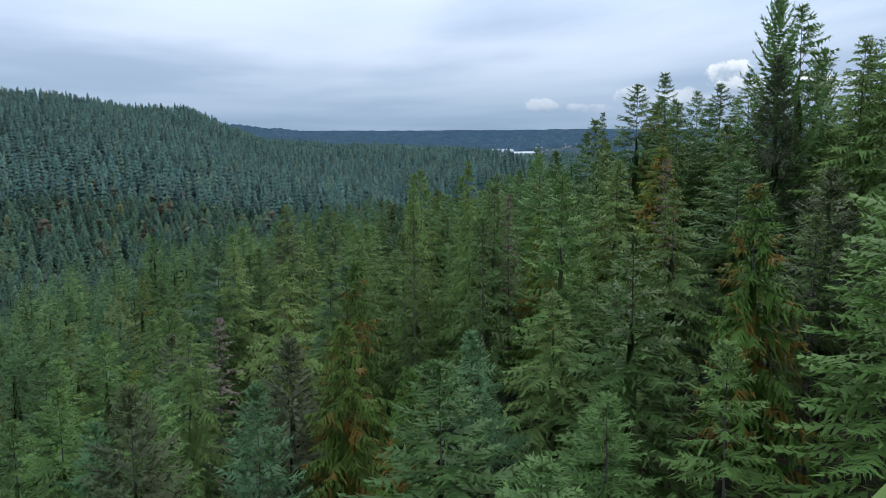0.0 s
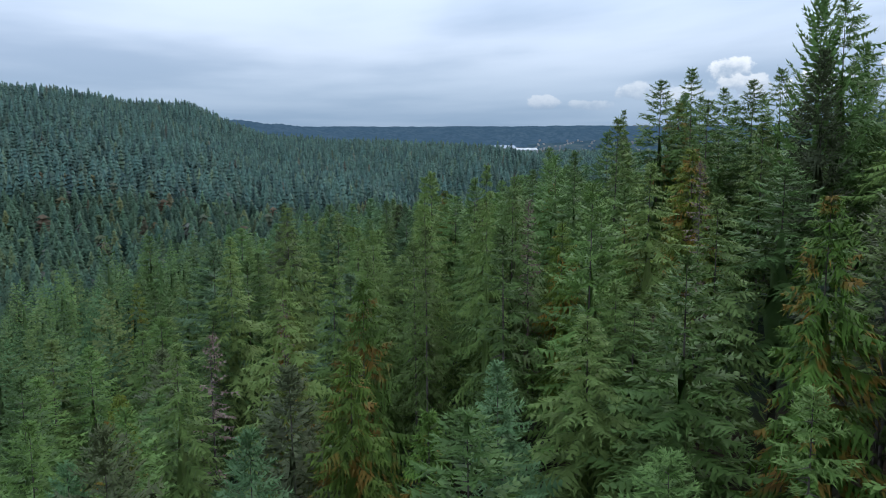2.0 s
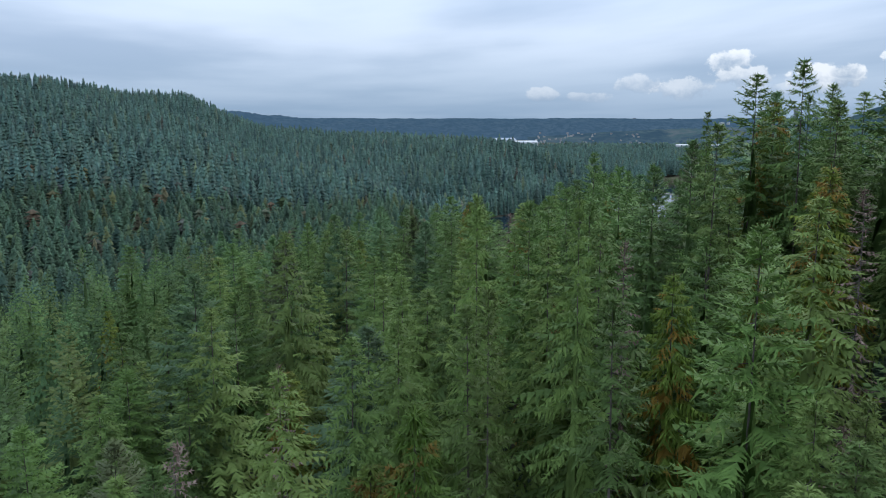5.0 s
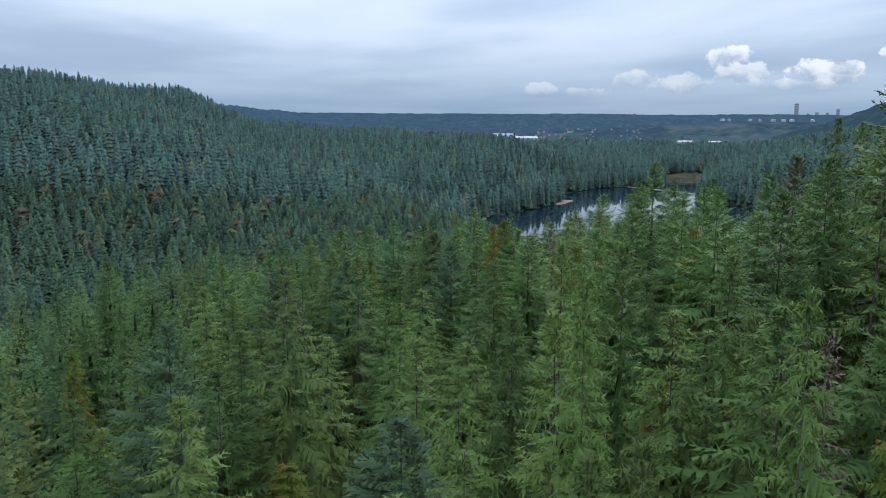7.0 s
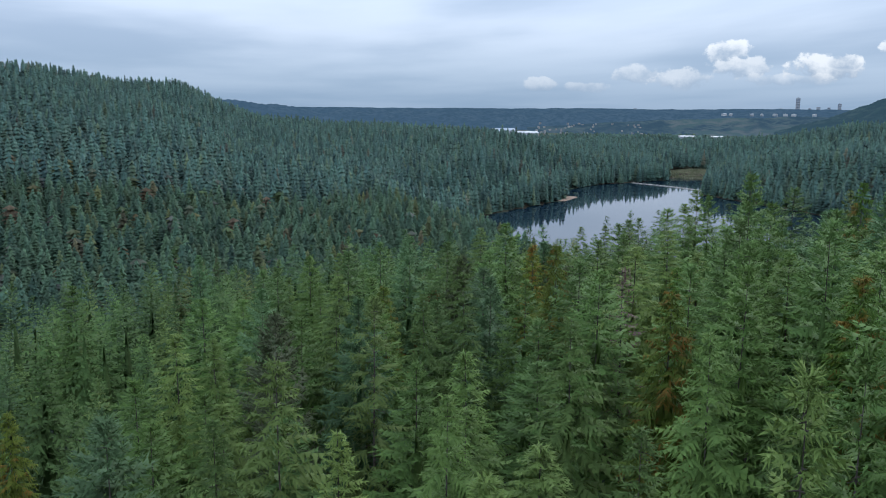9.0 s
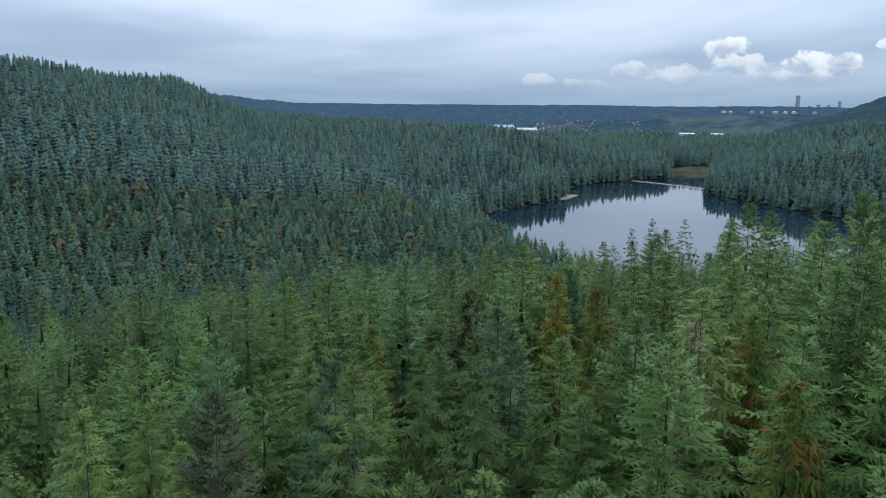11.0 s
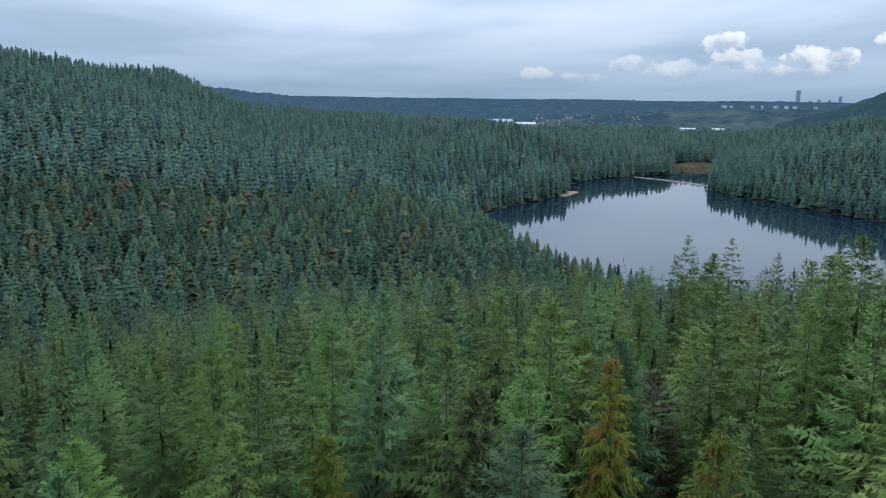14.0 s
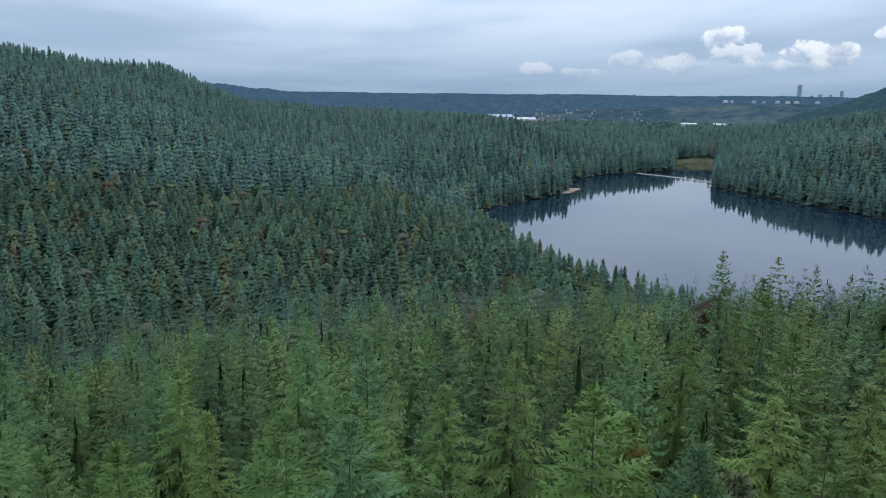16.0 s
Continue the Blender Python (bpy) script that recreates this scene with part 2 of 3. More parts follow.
def crown_normals(verts, tris, seed, lift=0.75, rough=0.30):
    """Soft normals that follow the crown as a whole, and triangles wound to agree with them."""
    verts, tris = np.asarray(verts, float), np.asarray(tris)
    n = np.zeros_like(verts)
    d = np.hypot(verts[:, 0], verts[:, 1])[:, None] + 0.15
    n[:, :2] = verts[:, :2] / d * math.sqrt(1 - lift * lift)
    n[:, 2] = lift
    n += np.random.default_rng(seed).normal(0, rough, n.shape)
    n /= np.linalg.norm(n, axis=1)[:, None]
    a, b, c = verts[tris[:, 0]], verts[tris[:, 1]], verts[tris[:, 2]]
    face = np.cross(b - a, c - a)
    back = (face * n[tris].mean(1)).sum(1) < 0
    tris = tris.copy()
    tris[back] = tris[back][:, ::-1]
    return tris, n


def box(bm, cx, cy, cz, sx, sy, sz, turn=0.0):
    """A box standing on cz, turned by radians about the upright."""
    m = Matrix.Translation((cx, cy, cz + sz / 2)) @ Matrix.Rotation(turn, 4, "Z") @ Matrix.Diagonal((sx, sy, sz, 1))
    bmesh.ops.create_cube(bm, size=1, matrix=m)


def part(name, bm, material, parent, label=""):
    me = bpy.data.meshes.new(name)
    bm.to_mesh(me)
    bm.free()
    me.materials.append(material)
    ob = new(name, me)
    ob.parent = parent
    if label:
        tagged(ob, label)
    return ob


def empty(name, x, y, z):
    ob = new(name)
    ob.location = (x, y, z)
    ob.empty_display_size = 0.5
    return ob


# ---- the lie of the land ----
LAKE = np.array([(18, 850), (22, 930), (46, 961), (103, 1043), (142, 1096), (167, 1150), (161, 1172), (169, 1229), (221, 1311), (294, 1361), (357, 1395), (378, 1445), (437, 1451),
                 (410, 1360), (380, 1278), (344, 1176), (378, 1063), (403, 975), (430, 900), (455, 780), (470, 640), (400, 520), (250, 470), (130, 500), (75, 600), (38, 720)], float)
VIEW = (-11.0, 60.0)
AZ = (-75, -26, -17.3, -14.8, -12.9, -11.6, -8.0, -4.7, 0.5, 4.8, 8, 11, 15, 19, 27, 40, 75)
REACH = (1400, 1500, 1840, 1830, 1810, 1800, 1750, 1660, 1560, 1370, 1260, 1700, 2000, 1900, 1750, 1600, 1600)
CREST = (190, 158, 138, 98, 74, 65, 58, 55, 54, 48, 30, 6, 6, 16, 58, 80, 80)


def soft_plus(v, w):
    return w * np.logaddexp(0, v / w)


def lake_distance(x, y):
    """Metres to the shore, negative on the water."""
    best = np.full(x.shape, 1e9)
    inside = np.zeros(x.shape, bool)
    a = LAKE
    b = np.roll(LAKE, -1, axis=0)
    for (ax, ay), (bx, by) in zip(a, b):
        dx, dy = bx - ax, by - ay
        s = np.clip(((x - ax) * dx + (y - ay) * dy) / (dx * dx + dy * dy), 0, 1)
        best = np.minimum(best, np.hypot(x - ax - s * dx, y - ay - s * dy))
        cross = ((ay > y) != (by > y)) & (x < dx * (y - ay) / (dy if dy else 1e-9) + ax)
        inside ^= cross
    return np.where(inside, -best, best)


def ripple(x, y):
    return (np.sin(x * 0.021 + 1.3) * np.cos(y * 0.017 + 0.4) * 3.0 + np.sin(x * 0.052 - y * 0.043) * 1.4
            + np.sin(x * 0.0063 + y * 0.0081 + 2.0) * 5.0)


def ground_z(x, y):
    x, y = np.asarray(x, float), np.asarray(y, float)
    on = 1 / (1 + np.exp((y - 157) / 16))
    east = 1 / (1 + np.exp((y - 136) / 18))
    west = (0.07 + 0.23 * on) * x - (0.36 - 0.22 * on) * soft_plus(-x - 74, 15)
    near = 80 + np.where(x < 0, west, 34 * np.tanh(x / 80) * (0.10 + 0.90 * east)) - 0.22 * soft_plus(y - 165, 30) - 0.05 * soft_plus(y - 250, 20)
    dx, dy = x - VIEW[0], y - VIEW[1]
    d = np.hypot(dx, dy)
    az = np.degrees(np.arctan2(dx, dy))
    reach, crest = np.interp(az, AZ, REACH), np.interp(az, AZ, CREST)
    s = np.clip((d - 480) / (reach - 480), 0, 1)
    rise = np.where(d < reach, s ** 1.05, np.exp(-((d - reach) / 380) ** 2))
    ahead = 1 / (1 + np.exp(-(dy - 60) / 40))
    hill = 10 + (crest - 10) * rise * ahead + ripple(x, y) * np.clip((d - 380) / 500, 0, 1) * np.clip(1.5 - d / 3000, 0, 1)
    z = 7 * np.logaddexp(near / 7, hill / 7)
    shore = lake_distance(x, y)
    return np.where(shore < 0, np.maximum(-6, shore * 0.15 - 0.3), np.minimum(z, 0.25 + 0.03 * shore + 0.36 * soft_plus(shore - 26, 5)))


def build_ground():
    g = np.sort(np.concatenate([-np.geomspace(12, 4700, 150), np.linspace(-11, 11, 5), np.geomspace(12, 4700, 150)]))
    gx, gy = np.meshgrid(g, g + 150)
    gz = ground_z(gx, gy)
    n = len(g)
    i = np.arange(n * n).reshape(n, n)
    quads = np.stack([i[:-1, :-1], i[:-1, 1:], i[1:, 1:], i[1:, :-1]], -1).reshape(-1, 4)
    me = mesh_from("ground", np.stack([gx, gy, gz], -1).reshape(-1, 3), quads, [GROUND], smooth=True)
    tagged(new("ground", me), "dark forest floor of needles and moss over rolling hills", "ground", kind="structure")


build_ground()


def build_water():
    cx, cy = LAKE.mean(0)
    pts = [(cx + (x - cx) * 1.03, cy + (y - cy) * 1.03, 0.0) for x, y in LAKE]
    bm = bmesh.new()
    bm.faces.new([bm.verts.new(p) for p in pts])
    bmesh.ops.triangulate(bm, faces=bm.faces[:])
    bmesh.ops.recalc_face_normals(bm, faces=bm.faces[:])
    ob = part("water", bm, WATER, None)
    tagged(ob, "still dark lake water mirroring the pale sky", "lake", kind="structure")


build_water()


# ---- conifers ----
def conifer(seed, H, R, depth, style, branches, stations, fuzz):
    """Points, triangles and tone of one crown, its trunk's foot at the origin.
    depth: the crown's share of the height; stations: side twigs to a half bough; fuzz: loose sprays on each of them."""
    rng = np.random.default_rng(seed)
    V, T, C = [], [], []
    up = np.array([0, 0, 1.0])
    lean = rng.normal(0, 0.010, 2)
    lumps = rng.uniform(0.74, 1.16, 7)
    whorl = style.get("whorl", 5)
    turn = rng.uniform(0, 6.28)
    for b in range(branches):
        ring, spoke = divmod(b, whorl)
        if spoke == 0:
            turn += 2.39996 + rng.normal(0, 0.3)
            length = rng.uniform(0.80, 1.14)
        f = ((ring * whorl + 0.5 + spoke * 0.3 + rng.uniform(0, whorl * 0.5)) / (branches + whorl)) ** style["spread"]
        h = H - 0.1 - f * H * depth
        az = turn + spoke * 6.2832 / whorl + rng.normal(0, 0.22)
        lump = np.interp((az % 6.283) / 6.283 * 6, range(7), np.r_[lumps[:6], lumps[0]])
        if rng.random() < style["gap"] and f > 0.12:
            continue
        L = R * (f ** style["taper"]) * lump * length * rng.uniform(0.78, 1.14) + 0.34
        el = np.interp(f, (0, 0.12, 0.5, 1), style["rise"]) + rng.normal(0, 0.10)
        out = np.array([math.cos(az), math.sin(az), 0])
        perp = np.array([-out[1], out[0], 0])
        base = np.array([lean[0] * h, lean[1] * h, h])
        sag = style["sag"] * rng.uniform(0.6, 1.4)
        tone_b = np.clip(rng.normal(0.50, 0.10), 0.08, 1)
        roll = rng.normal(0, 0.28)
        m = max(2, min(stations, int(round(stations * (0.30 + L / R * 0.75)))))
        inner = 0.10 if L < 1.5 else 0.22

        def spine(s):
            return base + out * L * s * math.cos(el) + up * L * (s * math.sin(el) - sag * s * s + style["tip"] * s ** 4)

        pts = [spine(inner + (1 - inner) * j / m) for j in range(m + 1)]
        k = len(V)
        V.extend(pts)
        # tone rises outward from the trunk: inner crown shade put into the colour
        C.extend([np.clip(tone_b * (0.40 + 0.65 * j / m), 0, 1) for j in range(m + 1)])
        for j in range(m):
            s = inner + (1 - inner) * j / m
            along = pts[j + 1] - pts[j]
            along /= np.linalg.norm(along)
            full = style["wide"] * L * min(1.0, (1.06 - s) * 1.7) * min(1.0, 0.45 + 1.6 * s)
            for sg in (1, -1):
                w = min(full, 0.72) * rng.uniform(0.45, 1.2)
                drop = style["hang"] * w * rng.uniform(0.4, 1.4) + sg * roll * w
                tip = pts[j] + along * (w * rng.uniform(0.35, 1.0) + L * 0.25 / m) + perp * sg * w - up * drop
                V.append(tip)
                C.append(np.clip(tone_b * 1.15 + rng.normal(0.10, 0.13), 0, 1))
                T.append((k + j, k + j + 1, len(V) - 1))
                for q in range(fuzz):
                    # a narrow loose spray that rises or hangs from the side twig
                    a = rng.uniform(0.15, 1.0)
                    p = pts[j] * (1 - a) + tip * a
                    d = along * rng.uniform(0.3, 1.0) + perp * sg * rng.uniform(0.1, 0.9) + up * (rng.normal(0.10, 0.38) - style["hang"] * 0.55)
                    d /= np.linalg.norm(d)
                    l = min(0.78, 0.28 + 0.50 * w) * rng.uniform(0.6, 1.3)
                    side = np.cross(d, up + rng.normal(0, 0.5, 3))
                    side /= np.linalg.norm(side) + 1e-6
                    n = len(V)
                    V.extend([p + side * l * 0.125, p - side * l * 0.125, p + d * l])
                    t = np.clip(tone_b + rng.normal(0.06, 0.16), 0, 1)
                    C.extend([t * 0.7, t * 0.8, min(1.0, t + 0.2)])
                    T.append((n, n + 1, n + 2))
    # the close inner mass of old twigs, its hollows toned darker for shade
    rings, sides = style.get("mass", (7, 6))
    if style["core"]:
        k = len(V)
        for i in range(rings):
            f = 0.06 + 0.94 * (i / (rings - 1)) ** 1.3
            rad = R * style["core"] * (f ** style["taper"])
            for j in range(sides):
                a = 6.2832 * (j + 1.0 * (i % 2)) / sides
                q = rad * (1.2 if j % 2 else 0.72) * rng.uniform(0.75, 1.25)
                V.append(np.array([lean[0] * H + math.cos(a) * q, lean[1] * H + math.sin(a) * q, H - 4.5 - f * (H * depth * 0.97 - 4.0)]))
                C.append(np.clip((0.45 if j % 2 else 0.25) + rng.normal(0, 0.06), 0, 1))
        for i in range(rings - 1):
            for j in range(sides):
                p0, p1 = k + i * sides + j, k + i * sides + (j + 1) % sides
                T.extend([(p0, p1, p0 + sides), (p1, p1 + sides, p0 + sides)])
    # the leader, upright or nodding
    top = np.array([lean[0] * H, lean[1] * H, H])
    a = rng.uniform(0, 6.28)
    o = np.array([math.cos(a), math.sin(a), 0])
    n = len(V)
    V.extend([top - up * 1.1 + o * 0.12, top - up * 1.1 - o * 0.12, top + up * 0.3 * (1 - style["nod"]) + o * style["nod"] * 0.6, top - up * 0.9 + np.cross(o, up) * 0.12])
    C.extend([0.4, 0.4, 0.8, 0.4])
    T.extend([(n, n + 1, n + 2), (n + 1, n + 3, n + 2)])
    return np.array(V), np.array(T), np.clip(np.array(C), 0, 1), lean


FIRST = dict(core=0.12, spread=1.28, taper=0.76, gap=0.04, rise=(0.55, 0.30, 0.04, -0.28), sag=0.18, tip=0.16, wide=0.23, hang=0.38, nod=0.0)
STYLES = {
    "fir": FIRST,
    "hemlock": dict(FIRST, taper=0.84, rise=(0.45, 0.20, 0.0, -0.28), sag=0.26, tip=0.05, hang=0.62, gap=0.07, wide=0.22, nod=0.7),
    "spruce": dict(FIRST, rise=(0.7, 0.42, 0.16, -0.1), core=0.12, gap=0.02, wide=0.27, hang=0.42),
    "cedar": dict(FIRST, core=0.24, taper=0.72, rise=(0.5, 0.15, -0.15, -0.35), sag=0.24, tip=0.12, hang=1.1, wide=0.26, gap=0.03),
    "pale": dict(FIRST, taper=0.66, rise=(0.8, 0.5, 0.3, 0.05), sag=0.1, tip=0.12, wide=0.28, gap=0.06),
    "thin": dict(FIRST, core=0.0, rise=(0.6, 0.2, -0.1, -0.3), gap=0.42, hang=0.6, wide=0.24, taper=0.66),
    "pine": dict(FIRST, core=0.06, rise=(1.05, 0.75, 0.35, -0.05), sag=-0.10, tip=0.30, wide=0.17, hang=0.1, gap=0.10, taper=0.62, whorl=4),
}


def trunk_mesh(H, r, lean, seed, bare=0):
    """A tapered trunk with some bare stubs of dead limbs."""
    rng = np.random.default_rng(seed)
    V, T = [], []

    def tube(p, q, ra, rb, n):
        p, q = np.array(p, float), np.array(q, float)
        d = (q - p) / np.linalg.norm(q - p)
        u = np.cross(d, (0.3, 0.9, 0.1))
        u /= np.linalg.norm(u)
        w = np.cross(d, u)
        k = len(V)
        for c, rad in ((p, ra), (q, rb)):
            for i in range(n):
                a = 6.2832 * i / n
                V.append(c + (u * math.cos(a) + w * math.sin(a)) * rad)
        for i in range(n):
            j = (i + 1) % n
            T.extend([(k + i, k + j, k + n + j), (k + i, k + n + j, k + n + i)])

    cuts = [0, 0.03, 0.35, 0.7, 1.0]
    radii = [1.35, 1.0, 0.66, 0.26, 0.04]
    for a, b, ra, rb in zip(cuts, cuts[1:], radii, radii[1:]):
        tube((lean[0] * H * a, lean[1] * H * a, H * a), (lean[0] * H * b, lean[1] * H * b, H * b), r * ra, r * rb, 8)
    for i in range(bare):
        h = H * rng.uniform(0.35, 0.97)
        a, l = rng.uniform(0, 6.28), rng.uniform(0.6, 2.2) * (1.15 - h / H)
        e = (lean[0] * h + math.cos(a) * l, lean[1] * h + math.sin(a) * l, h - l * rng.uniform(0.0, 0.45))
        tube((lean[0] * h, lean[1] * h, h), e, 0.035, 0.008, 3)
    return V, T


KINDS = {
    #        material, height, radius, crown share, branches, label
    "fir": (FIR, 27.0, 6.3, 0.66, 142, "tall dark green fir with dense upswept boughs"),
    "hemlock": (HEMLOCK, 26.0, 6.0, 0.66, 138, "soft green hemlock with drooping feathery boughs"),
    "spruce": (SPRUCE, 25.0, 5.6, 0.62, 138, "dense blue-green spruce with a pointed crown"),
    "cedar": (CEDAR, 24.0, 4.2, 0.62, 130, "yellow-green cedar with rust-brown hanging sprays"),
    "pale": (PALE, 26.0, 5.4, 0.60, 125, "pale olive fir with tufted rounded boughs"),
    "thin": (HEMLOCK, 27.0, 4.0, 0.66, 135, "thin grey half-bare conifer with dead limbs"),
    "pine": (FIR, 30.0, 5.0, 0.62, 120, "tall dark pine with upswept tufted limbs"),
}
MODELS = {}
for kind_name, (mat, H, R, share, count, text) in KINDS.items():
    MODELS[kind_name] = []
    for v in range(3):
        hh, rr = H, R * (0.9, 1.0, 1.12)[v]
        vv, tt, cc, lean = conifer(100 + 17 * v + len(kind_name) * 7, hh, rr, share, STYLES[kind_name], count, 10, 3)
        tt, nn = crown_normals(vv, tt, v)
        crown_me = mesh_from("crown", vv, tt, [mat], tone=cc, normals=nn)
        tv, tq = trunk_mesh(hh, 0.24, lean, v + 5, 70 if kind_name == "thin" else 26)
        MODELS[kind_name].append((crown_me, mesh_from("trunk", tv, tq, [BARK], smooth=True), hh))
dead_models = []
for v in range(2):
    lean = (0.01, -0.008)
    tv, tq = trunk_mesh(22, 0.2, lean, 40 + v, 150)
    vv, tt, cc, _ = conifer(900 + v, 22, 2.2, 0.6, dict(STYLES["thin"], gap=0.5, hang=0.9, wide=0.12), 110, 5, 1)
    dead_models.append((mesh_from("crown", vv, tt, [DEAD], tone=cc), mesh_from("trunk", tv, tq, [BARK]), 22.0))
MODELS["snag"] = dead_models
KINDS["snag"] = (DEAD, 22, 2.2, 0.6, 80, "dead conifer with bare rust-brown twigs")


def plant(kind_name, x, y, top, girth, rng, variant=None):
    """One tree as a thing: an upright on the ground with its trunk and crown."""
    foot = float(ground_z(x, y))
    group = MODELS[kind_name]
    crown_me, trunk_me, H = group[rng.integers(len(group)) if variant is None else variant]
    tall = max(top - foot, 6.0)
    ob = empty(kind_name + "_tree" if kind_name != "snag" else "dead_tree", x, y, foot - 0.15)
    ob.rotation_euler[2] = rng.uniform(0, 6.28)
    ob.scale = (girth, girth, tall / H)
    for name, me in (("trunk", trunk_me), ("crown", crown_me)):
        p = new(name, me)
        p.parent = ob
    tagged(ob, KINDS[kind_name][5], "tree", "conifers of the near ridge")
    return ob


# Trees that stand out: place, height of the tip, girth
MARKED = {
    "fir": [(23.7, 65.8, 112.4, 1.5), (-23, 96, 100.4, 1.1), (23.6, 102, 120.4, 1.2), (13.9, 73.1, 110.4, 1.1), (-36, 147, 97.9, 1.3),
            (-36, 127, 95.9, 1.3), (-4.1, 127.6, 100.9, 1.0), (-0.4, 132, 104.9, 1.1), (-11, 161.4, 101.4, 1.0), (11, 165, 101.9, 1.0), (22, 208, 97.9, 1.0), (35.6, 82, 126.9, 1.3),
            (-22.6, 158.2, 100.9, 1.1), (-6.2, 157.4, 101.4, 1.0), (-1.7, 174.5, 99.4, 0.9), (7.1, 125.1, 105.9, 1.0), (15.2, 136.2, 111.9, 0.9), (21.3, 164.8, 106.9, 0.9), (23.9, 176.5, 106.4, 1.0), (26.6, 219.9, 96.6, 0.9),
            (1.9, 90, 110.0, 0.8), (13.1, 115.5, 110.6, 0.9), (-63, 176, 92.7, 1.1), (-17.2, 142, 97.6, 0.9), (8.2, 167.4, 100.9, 1.0), (-29, 171.8, 97.8, 0.9), (-20, 172.5, 99.7, 0.9),
            (28, 100, 118.5, 0.9), (32, 104, 119.6, 1.0), (36.5, 99, 121.5, 1.0), (17, 98, 114.6, 0.9), (12.5, 105, 111.8, 0.9), (30.5, 91, 119.8, 1.0), (43, 97, 122.0, 1.1),
            (22, 109, 113.2, 0.9), (6, 112, 108.3, 0.9), (9.5, 120, 108.6, 0.9), (17.5, 124, 110.2, 0.9), (12.5, 129, 108.8, 0.9), (18.5, 139, 109.0, 0.9)],
    "hemlock": [(10, 54, 104.9, 1.1), (-10.2, 70.4, 104.4, 0.9), (-12.2, 62.6, 104.9, 1.0), (9.5, 55.5, 105.9, 0.9), (12.1, 57.2, 105.4, 0.7), (2.5, 80.8, 108.4, 1.0),
                (-19.3, 100.8, 106.2, 1.0), (-10, 117, 101.4, 1.1), (-11.7, 103.4, 103.4, 0.9), (-10, 154.6, 101.2, 1.0), (6, 139.3, 104.9, 1.2), (-22.2, 142, 98.9, 0.9),
                (4.5, 74, 110.4, 1.1), (-9.7, 130, 104.2, 0.9), (-13.2, 139.3, 100.4, 0.8), (16.7, 59, 110.9, 0.9), (34, 68, 122.5, 1.2), (-7.4, 80, 106.1, 0.8),
                (20.2, 103.3, 117.2, 0.6), (2.2, 66.8, 112.6, 0.6), (5.2, 82.7, 110.8, 0.9), (-2.5, 75.4, 111.2, 0.7), (2.4, 105.3, 106.1, 0.9), (5.1, 78.7, 108.8, 0.8),
                (18.1, 172.5, 101.4, 0.9), (28.8, 197.1, 100.4, 0.9), (-32.9, 193.2, 93.9, 1.0), (16, 200, 98.2, 0.8), (12.7, 203.7, 97.4, 0.8), (1.8, 165.8, 100.7, 0.9)],
    "spruce": [(-20.6, 46, 98.3, 0.8), (-9.3, 39.3, 102.5, 0.8), (-7.3, 137, 102.4, 0.8), (-30.5, 149, 98.4, 0.9), (1.2, 165, 100.9, 0.9), (-15.7, 167.3, 101.2, 1.0), (2.0, 46, 103.5, 0.8), (-54, 206.7, 91.4, 0.9), (-10.6, 194.8, 97.7, 0.9), (-17, 198.3, 96.1, 0.9)],
    "pine": [(31.9, 79.2, 126.8, 1.25), (40.5, 88, 123.0, 0.9)],
    "cedar": [(-23.2, 59.8, 97.4, 0.8), (-6, 47.8, 103.7, 1.0), (-1.7, 40.5, 103.1, 0.8), (-1.0, 158, 101.9, 0.95), (0.7, 174.7, 98.4, 0.9), (11, 142, 102.4, 0.9),
              (8.5, 72, 107.7, 0.8), (15, 76, 107.9, 0.7), (-50, 133, 90.9, 0.9), (-6, 52.5, 106.7, 0.9)],
    "pale": [(24.6, 52.1, 112.4, 0.95), (-17, 42, 101.5, 0.9), (-9.5, 155.5, 100.9, 0.7)],
    "thin": [(3.2, 62, 108.4, 1.0), (-2.8, 80.8, 108.2, 1.0), (26.2, 96.9, 121.4, 1.0), (-2.4, 66.4, 107.9, 0.7), (-3.2, 69, 106.4, 0.9), (-2.3, 84.8, 110.9, 0.9)],
    "snag": [(20.3, 73.9, 112.4, 1.0), (6.0, 73, 109.4, 0.8), (-15.5, 78, 100.4, 0.9), (13, 60.5, 102.9, 0.8)],
}
rng = np.random.default_rng(7)
taken = []
for kind_name, rows in MARKED.items():
    for x, y, top, girth in rows:
        plant(kind_name, x, y, top, girth, rng)
        taken.append((x, y))


# ---- the woods between and beyond ----
def jittered(x0, x1, y0, y1, step, rng):
    gx, gy = np.meshgrid(np.arange(x0, x1, step), np.arange(y0, y1, step))
    gx[1::2] += step / 2
    p = np.stack([gx.ravel(), gy.ravel()], 1)
    return p + rng.uniform(-0.36, 0.36, p.shape) * step


def wedge(p, pad=20.0, half=0.60):
    """Keeps what lies in or beside the corridor that the flight looks along."""
    return p[np.abs(p[:, 0] + 8) < pad + half * np.maximum(p[:, 1], 0)]


near = wedge(jittered(-260, 260, 20, 300, 7.6, rng), 12, 0.56)
marks = np.array(taken)
near = near[np.min(np.hypot(near[:, None, 0] - marks[None, :, 0], near[:, None, 1] - marks[None, :, 1]), axis=1) > 3.4]
near = near[(lake_distance(near[:, 0], near[:, 1]) > 4) & ((near[:, 0] < 4) | (near[:, 1] > 33))]
off = np.maximum(np.maximum(np.where(near[:, 0] > 0, 1.5, 2.1) * np.abs(near[:, 0] + 5), near[:, 1] - 118), 30 - near[:, 1])
order = np.argsort(off)
THINGS = 170
names = ["fir", "hemlock", "spruce", "cedar", "pale", "thin", "snag"]
